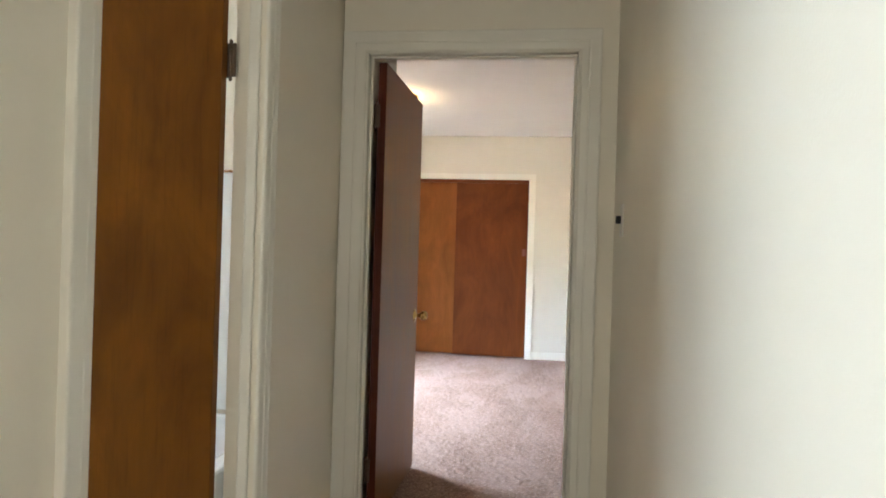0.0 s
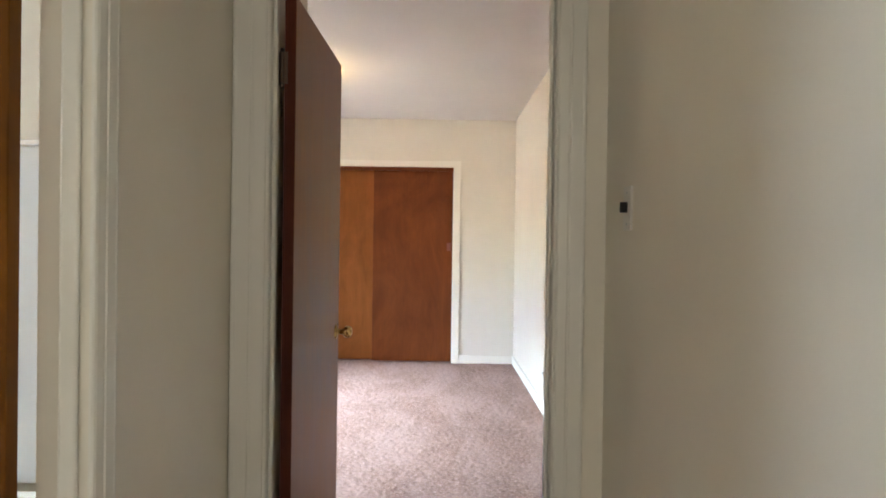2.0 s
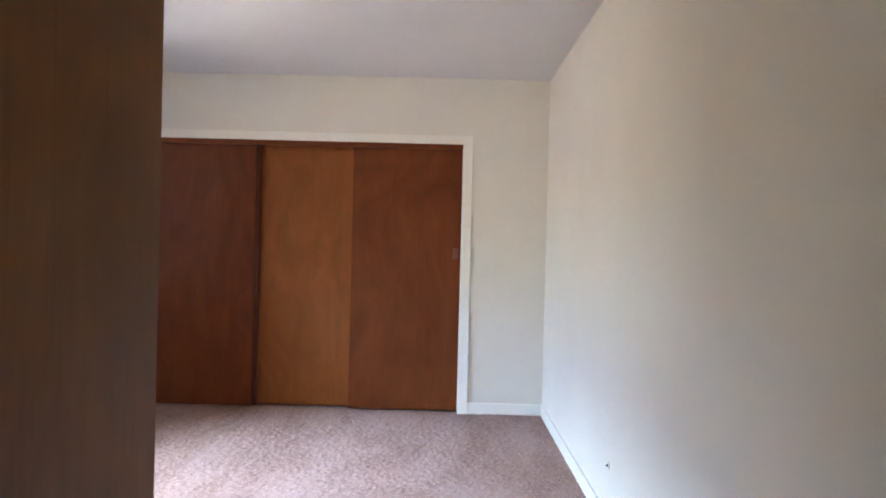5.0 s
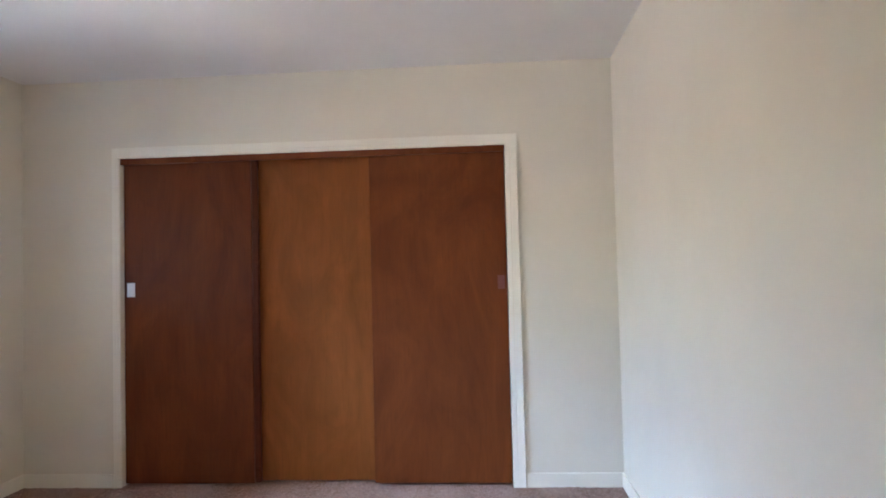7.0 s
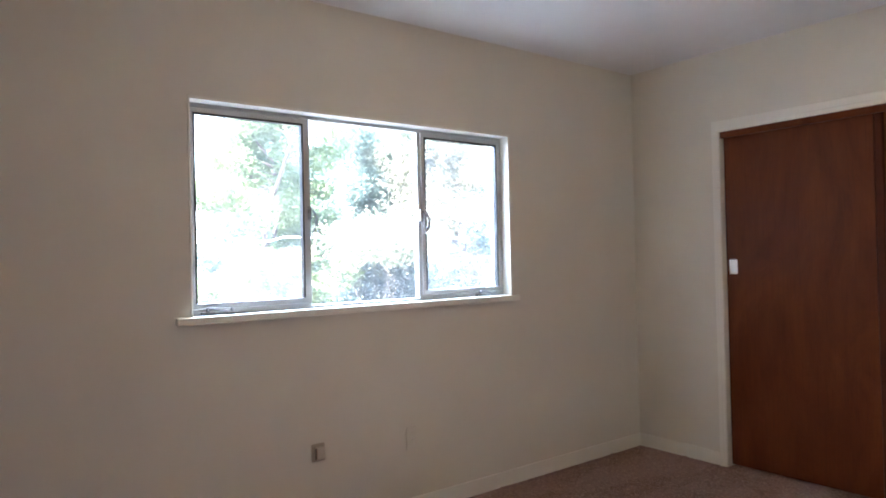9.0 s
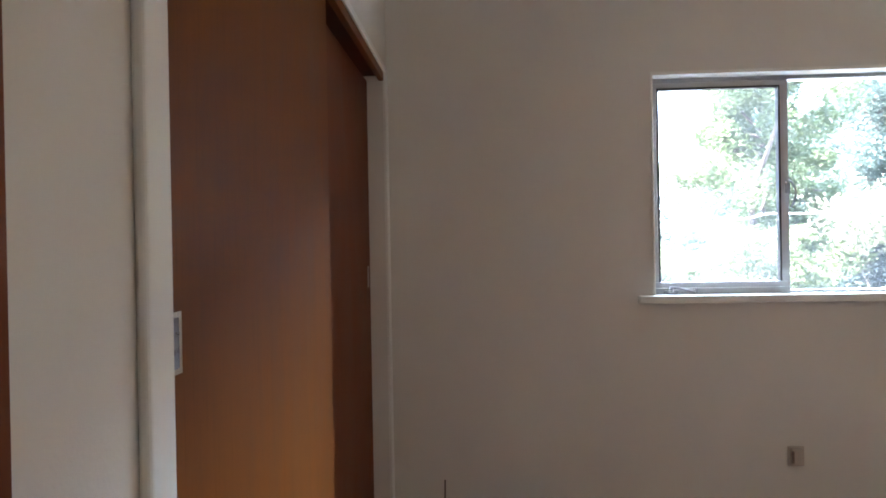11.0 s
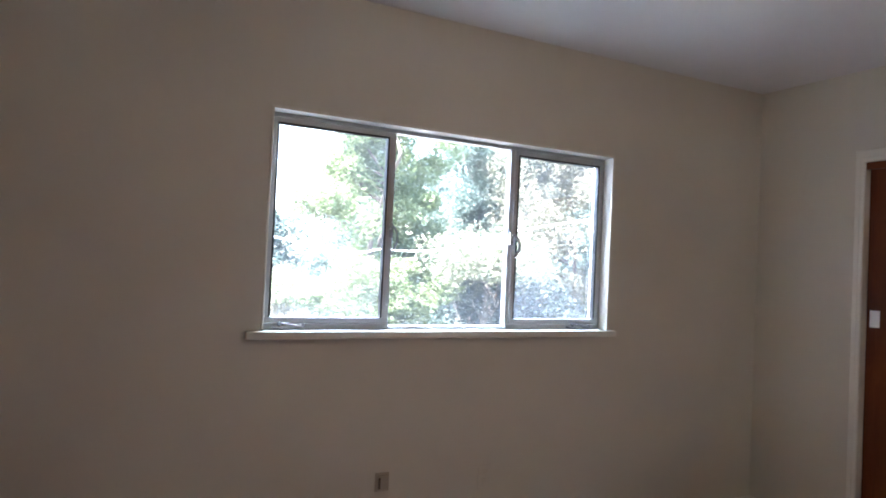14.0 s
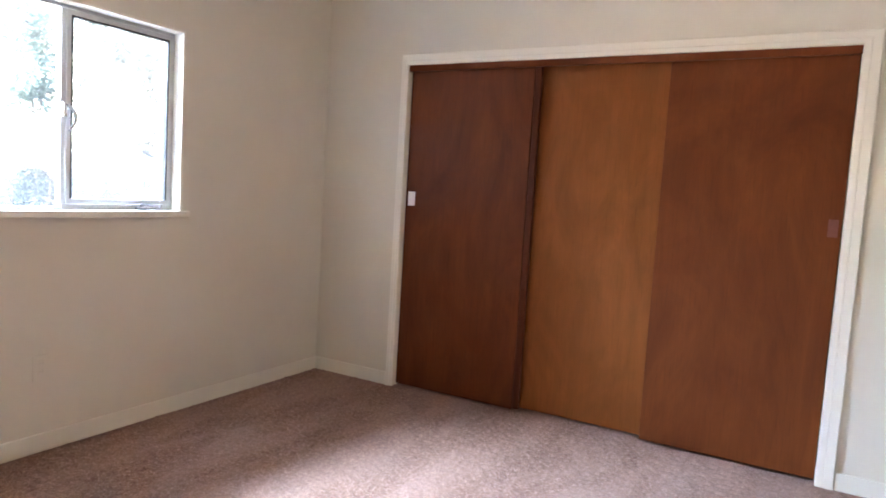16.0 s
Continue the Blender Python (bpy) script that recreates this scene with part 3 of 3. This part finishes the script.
# stool with horns
bm = bmesh.new()
box(bm, 0.02, 0.0935, Y0 + 0.001, Y1 - 0.001, Z0 + 0.001, Z0 + 0.011)
soft_box(bm, 0.0905, 0.125, Y0 - 0.065, Y1 + 0.03, Z0 - 0.02, Z0 + 0.012, 0.004)
part("window_sill", bm, TRIM, window, "white painted wooden window stool")
bm = bmesh.new()
soft_box(bm, -0.13, -0.032, Y0 + 0.002, Y1 - 0.002, Z0 + 0.001, Z0 + 0.016, 0.004)
part("outer_sill", bm, TRIM, window, "white painted sill outside the glass")
bm = bmesh.new()
soft_box(bm, 0.022, 0.094, Y0 - 0.001, Y1 + 0.001, Z1 - 0.012, Z1 + 0.002, 0.002)
soft_box(bm, 0.022, 0.094, Y1 - 0.012, Y1 + 0.002, Z0 + 0.012, Z1 - 0.012, 0.002)
soft_box(bm, 0.022, 0.094, Y0 - 0.002, Y0 + 0.008, Z0 + 0.012, Z1 - 0.012, 0.002)
part("reveal_lining", bm, TRIM, window, "white painted window reveal")


def crank(y, way):
    bm = bmesh.new()
    z = Z0 + 0.014
    soft_box(bm, 0.022, 0.050, y - 0.028, y + 0.028, z, z + 0.013, 0.004)
    lathe(bm, [(0.010, 0), (0.010, 0.012), (0.006, 0.018)], Matrix.Translation((0.045, y, z + 0.014)), 12)
    tube(bm, [(0.045, y, z + 0.026), (0.05, y + way * 0.03, z + 0.024), (0.052, y + way * 0.075, z + 0.012), (0.052, y + way * 0.10, z + 0.011)], 0.005)
    lathe(bm, [(0.007, 0), (0.008, 0.008), (0.005, 0.018)], Matrix.Translation((0.052, y + way * 0.10, z + 0.008)), 12)
    return part("crank", bm, CUP, window, "dull dark steel window crank")


crank(Y0 + 0.085, 1)
crank(Y1 - 0.20, 1)


def latch(y, reach, thick, mat, label):
    """A casement latch: a small keeper plate and a curved lever hanging from it."""
    bm = bmesh.new()
    soft_box(bm, 0.012, 0.03, y - 0.009, y + 0.009, 1.50, 1.565, 0.002)
    bow = ((0.0, 1.56, 0.55), (0.5, 1.545, 0.9), (1.0, 1.515, 1.0), (1.0, 1.48, 0.95), (0.65, 1.452, 0.8), (0.4, 1.438, 0.55))
    tube(bm, [(0.026 + 0.028 * f, y + reach * f, z) for f, z, k in bow], [thick * k for f, z, k in bow])
    return part("latch", bm, mat, window, label, True)


latch(M1, 0.02, 0.0055, CUP, "dark curved steel latch lever")
latch(M2, 0.03, 0.0085, CHROME, "bright curved latch lever")


# ---- ceiling lamp ----
lamp = thing("ceiling_lamp", "lit frosted glass ceiling lamp with brass finial", "ceiling lamp", Matrix.Translation((-1.87, 5.2, CEILING)))
bm = bmesh.new()
lathe(bm, [(0.16, 0), (0.16, -0.012), (0.13, -0.022), (0.05, -0.026)][::-1], None, 36)
part("canopy", bm, BRASS, lamp, "", True)
gm, gnt, gb = material("lit_frosted_glass", (0.9, 0.85, 0.7), 0.4)
gb.inputs["Emission Color"].default_value, gb.inputs["Emission Strength"].default_value = (1.0, 0.66, 0.28, 1), 0.6
bm = bmesh.new()
lathe(bm, [(0.02, -0.118), (0.06, -0.112), (0.11, -0.095), (0.145, -0.065), (0.155, -0.035), (0.15, -0.022)], None, 36)
part("shade", bm, gm, lamp, "glowing frosted glass bowl", True)
bm = bmesh.new()
lathe(bm, [(0.002, -0.145), (0.009, -0.138), (0.011, -0.128), (0.006, -0.122), (0.016, -0.118)], None, 16)
part("finial", bm, BRASS, lamp, "", True)


# ---- small wall fittings ----
def wall_plate(name, label, category, m, w, h, mat, slots):
    """A plate on a wall, its face along local +x; slots: (kind, y, z, w, h)."""
    ob = thing(name, label, category, m)
    bm = bmesh.new()
    soft_box(bm, 0.0, 0.006, -w / 2, w / 2, -h / 2, h / 2, 0.002)
    part("plate", bm, mat, ob)
    for nm, y, z, sw, sh, depth, smat in slots:
        bm = bmesh.new()
        soft_box(bm, 0.004, 0.006 + depth, y - sw / 2, y + sw / 2, z - sh / 2, z + sh / 2, min(sw, sh) * 0.15)
        part(nm, bm, smat, ob)
    return ob


RECEPT = [("socket_face", 0, 0.02, 0.034, 0.028, 0.002, PLATE), ("socket_face", 0, -0.02, 0.034, 0.028, 0.002, PLATE), ("slot", -0.006, 0.022, 0.002, 0.009, 0.0025, BLACK), ("slot", 0.006, 0.022, 0.002, 0.009, 0.0025, BLACK),
          ("slot", -0.006, -0.018, 0.002, 0.009, 0.0025, BLACK), ("slot", 0.006, -0.018, 0.002, 0.009, 0.0025, BLACK)]
wall_plate("light_switch", "ivory switch plate with a black toggle on the hall wall", "light switch", pose(HALL_E, 2.045, 1.338, 0, 0, 180), 0.072, 0.118, PLATE,
           [("toggle", 0, 0.003, 0.014, 0.028, 0.018, BLACK), ("screw", 0, 0.042, 0.006, 0.006, 0.001, ALU), ("screw", 0, -0.042, 0.006, 0.006, 0.001, ALU)])
wall_plate("wall_outlet", "ivory duplex wall outlet above the baseboard", "wall outlet", pose(EAST, 3.90, 0.318, 0, 0, 180), 0.07, 0.115, PLATE, RECEPT)
wall_plate("wall_outlet", "painted-over cream duplex wall outlet", "wall outlet", pose(WEST, 5.325, 0.385), 0.07, 0.115, WALL,
           [(nm, y, z, w, h, depth, BEIGE if nm == "slot" else WALL) for nm, y, z, w, h, depth, mat in RECEPT])
wall_plate("cable_jack", "tiny metal cable jack low on the wall", "cable jack", pose(EAST, 5.175, 0.298, 0, 0, 180), 0.022, 0.03, PLATE, [("pin", 0, 0, 0.008, 0.008, 0.008, BRONZE)])
# the narrow strip draws the dark upright edge at the cover's left
wall_plate("telephone_jack", "beige square telephone jack box on the wall", "telephone jack", pose(WEST, 4.797, 0.415), 0.066, 0.082, BEIGE,
           [("cover", 0, 0, 0.056, 0.07, 0.018, BEIGE), ("dark_edge", -0.019, 0.0, 0.010, 0.05, 0.0185, BRONZE)])


bm = bmesh.new()
tube(bm, [(WEST + 0.016, 3.35, -0.01), (WEST + 0.016, 3.35, 0.12), (WEST + 0.015, 3.351, 0.24), (WEST + 0.012, 3.352, 0.315)], [0.0035, 0.0035, 0.0035, 0.003], 10)
tagged(new("cable_stub", mesh_of("cable_stub", bm, BRONZE, True)), "short brown cable stub rising from the carpet", "cable")


# ---- bathroom glimpse ----
structure("bathroom_wall_panel", [(WEST, HALL_W - 0.1, DOOR_Y - 0.012, DOOR_Y, 0.50, 1.515)], TILE, "glossy white tub surround panel", "wall panel", 0.002)
structure("bathroom_panel_trim", [(WEST, HALL_W - 0.1, DOOR_Y - 0.022, DOOR_Y, 1.515, 1.53)], CHROME, "chrome edge strip on the tub surround", "trim", 0.002)
tub = thing("bathtub", "white enamelled bathtub along the bathroom wall", "bathtub", Matrix.Translation((-2.62, 1.86, 0)))
bm = bmesh.new()
soft_box(bm, -0.95, 0.95, -0.36, -0.31, 0.008, 0.50, 0.015)
soft_box(bm, -0.95, 0.95, 0.32, 0.37, 0.1, 0.50, 0.015)
soft_box(bm, -0.95, -0.88, -0.33, 0.35, 0.1, 0.50, 0.015)
soft_box(bm, 0.88, 0.95, -0.33, 0.35, 0.1, 0.50, 0.015)
part("rim", bm, TUB, tub)
bm = bmesh.new()
soft_box(bm, -0.9, 0.9, -0.33, 0.34, 0.09, 0.15, 0.015)
part("basin", bm, TUB, tub)


# ---- outside ----
bm = bmesh.new()
box(bm, -400, 400, -400, 400, -0.75, -0.5)
tagged(new("ground", mesh_of("ground", bm, EARTH)), "dry pale bare ground in the yard", "ground", kind="structure")
structure("outside_footing", [(W0 - 0.01, 0.1, -3.25, 8.0, -0.55, -0.1)], STUCCO, "painted house footing", "footing")


def leaves(name, centers, count, size, mat, parent, rng, flat=0.35):
    """Many small pointed leaves scattered through soft-edged clumps."""
    c = np.array([p for p, r in centers])
    rad = np.array([r for p, r in centers])
    pick = rng.integers(0, len(c), count)
    d = rng.normal(size=(count, 3))
    d /= np.linalg.norm(d, axis=1)[:, None]
    pos = c[pick] + d * (rad[pick] * rng.uniform(0.25, 1.08, count) ** 0.6)[:, None] * np.array((1, 1, 0.85))
    a = rng.normal(size=(count, 3))
    a[:, 2] = a[:, 2] * flat - 0.25
    a /= np.linalg.norm(a, axis=1)[:, None]
    b = np.cross(a, rng.normal(size=(count, 3)))
    b /= np.linalg.norm(b, axis=1)[:, None]
    s = (size * rng.uniform(0.5, 1.35, count))[:, None]
    fold = np.cross(a, b) * s * 0.12
    verts = np.stack([pos - a * s, pos + b * s * 0.42 + fold, pos + a * s, pos - b * s * 0.42 + fold], 1).reshape(-1, 3)
    i = np.arange(count) * 4
    me = bpy.data.meshes.new(name)
    me.from_pydata(verts.tolist(), [], np.concatenate([np.stack([i, i + 1, i + 2], 1), np.stack([i, i + 2, i + 3], 1)]).tolist())
    me.materials.append(mat)
    ob = new(name, me)
    ob.parent = parent
    return tagged(ob, kind="stuff")


def plant(name, label, category, x, y, height, spread, count, size, mat, seed, low=0.15, stems=1, group=""):
    """A trunk or several stems with limbs, and a crown of small leaves in uneven clumps."""
    rng = np.random.default_rng(seed)
    ob = thing(name, label, category, Matrix.Translation((x, y, -0.5)), group)
    bm = bmesh.new()
    clumps = []
    for s in range(stems):
        ang = rng.uniform(0, math.tau)
        lean = spread * (0.12 if stems == 1 else 0.45)
        top = Vector((math.cos(ang) * lean, math.sin(ang) * lean, height * 0.86))
        pts = [Vector((rng.normal() * 0.03 * k, rng.normal() * 0.03 * k, 0)) + top * (k / 5) for k in range(6)]
        r0 = 0.012 * height / math.sqrt(stems)
        tube(bm, pts, [r0 * (1 - 0.16 * k) for k in range(6)], 9)
        for k in range(40 if stems == 1 else 7):
            f = rng.uniform(low, 1.0)
            base = top * f
            a = rng.uniform(0, math.tau)
            reach = spread * rng.uniform(0.35, 1.0) * (1.12 - 0.45 * f)
            end = base + Vector((math.cos(a) * reach, math.sin(a) * reach, height * rng.uniform(-0.02, 0.12)))
            mid = (base + end) / 2 + Vector((rng.normal() * 0.1, rng.normal() * 0.1, 0.08))
            tube(bm, [base, mid, end], [r0 * 0.4, r0 * 0.25, r0 * 0.08], 6)
            for q in (0.2, 0.65, 1.0):
                p = mid.lerp(end, q)
                clumps.append((tuple(p + Vector(rng.normal(size=3) * 0.1 * spread)), spread * rng.uniform(0.12, 0.3)))
        clumps.append((tuple(top), spread * 0.3))
    part("trunk" if stems == 1 else "stems", bm, BARK, ob)
    leaves("crown", clumps, count, size, mat, ob, rng)
    return ob


plant("tree", "tall leafy tree with light green foliage", "tree", -8.3, 6.45, 4.5, 1.05, 95000, 0.027, LEAF_A, 3, 0.05)
plant("tree", "dense blue-green leafy tree behind the shrubs", "tree", -9.8, 8.7, 4.2, 1.35, 70000, 0.03, LEAF_B, 5)
plant("tree", "pale olive tree with thin foliage", "tree", -9.0, 9.9, 4.1, 1.5, 70000, 0.028, LEAF_C, 6)
plant("tree", "dense blue-green leafy tree", "tree", -7.6, 10.6, 4.3, 1.3, 42000, 0.027, LEAF_B, 8)
plant("shrub", "tangled shrub with bare stems and a pale leafy top", "shrub", -7.3, 7.25, 2.22, 0.8, 9000, 0.026, LEAF_D, 11, 0.96, 16)
plant("shrub", "dense shrub behind the bare stems, leaves darkened for shade", "shrub", -8.5, 8.3, 1.95, 1.1, 42000, 0.028, LEAF_E, 12, 0.1, 7)
plant("shrub", "loose light green shrub", "shrub", -6.6, 9.2, 2.2, 0.75, 24000, 0.023, LEAF_A, 14, 0.35, 6)
plant("shrub", "bushy yellow-green shrub under the tall tree", "shrub", -7.7, 6.2, 2.1, 0.6, 30000, 0.024, LEAF_A, 33, 0.15, 7)
plant("shrub", "low dry shrub on pale ground", "shrub", -9.0, 5.5, 1.7, 0.8, 16000, 0.026, LEAF_C, 17, 0.3, 5)
plant("tree", "distant dark leafy tree", "tree", -17.0, 6.6, 3.4, 2.2, 26000, 0.065, LEAF_B, 21, group="distant trees")
plant("tree", "distant dark leafy tree", "tree", -13.5, 8.6, 3.9, 2.0, 40000, 0.055, LEAF_B, 31, group="distant trees")
plant("tree", "distant dark leafy tree", "tree", -13.0, 12.2, 4.4, 2.2, 40000, 0.055, LEAF_B, 35, group="distant trees")
plant("tree", "distant dark leafy tree", "tree", -17.0, 10.5, 5.2, 2.6, 30000, 0.07, LEAF_B, 24, group="distant trees")
plant("tree", "distant dark leafy tree", "tree", -15.5, 14.5, 5.6, 2.6, 30000, 0.07, LEAF_B, 27, group="distant trees")

# a slack cable from the house wall to a tree trunk
ends = [Vector(p) for p in ((-3.955, 2.6, 1.78), (-5.0, 4.75, 1.47), (-5.25, 5.15, 1.44), (-5.4, 5.38, 1.475), (-5.65, 5.8, 1.485), (-6.0, 6.41, 1.56), (-6.5, 7.2, 1.75), (-7.6, 10.6, 2.35))]
run = []
for a, b, c, d in zip([ends[0]] + ends, ends, ends[1:], ends[2:] + [ends[-1]]):
    for k in range(6):
        f = k / 6
        run.append(0.5 * (2 * b + (c - a) * f + (2 * a - 5 * b + 4 * c - d) * f * f + (3 * b - a - 3 * c + d) * f ** 3))
bm = bmesh.new()
tube(bm, run + [ends[-1]], 0.005, 8)
tagged(new("cable", mesh_of("cable", bm, CABLE, True)), "slack white cable from house to tree", "cable")
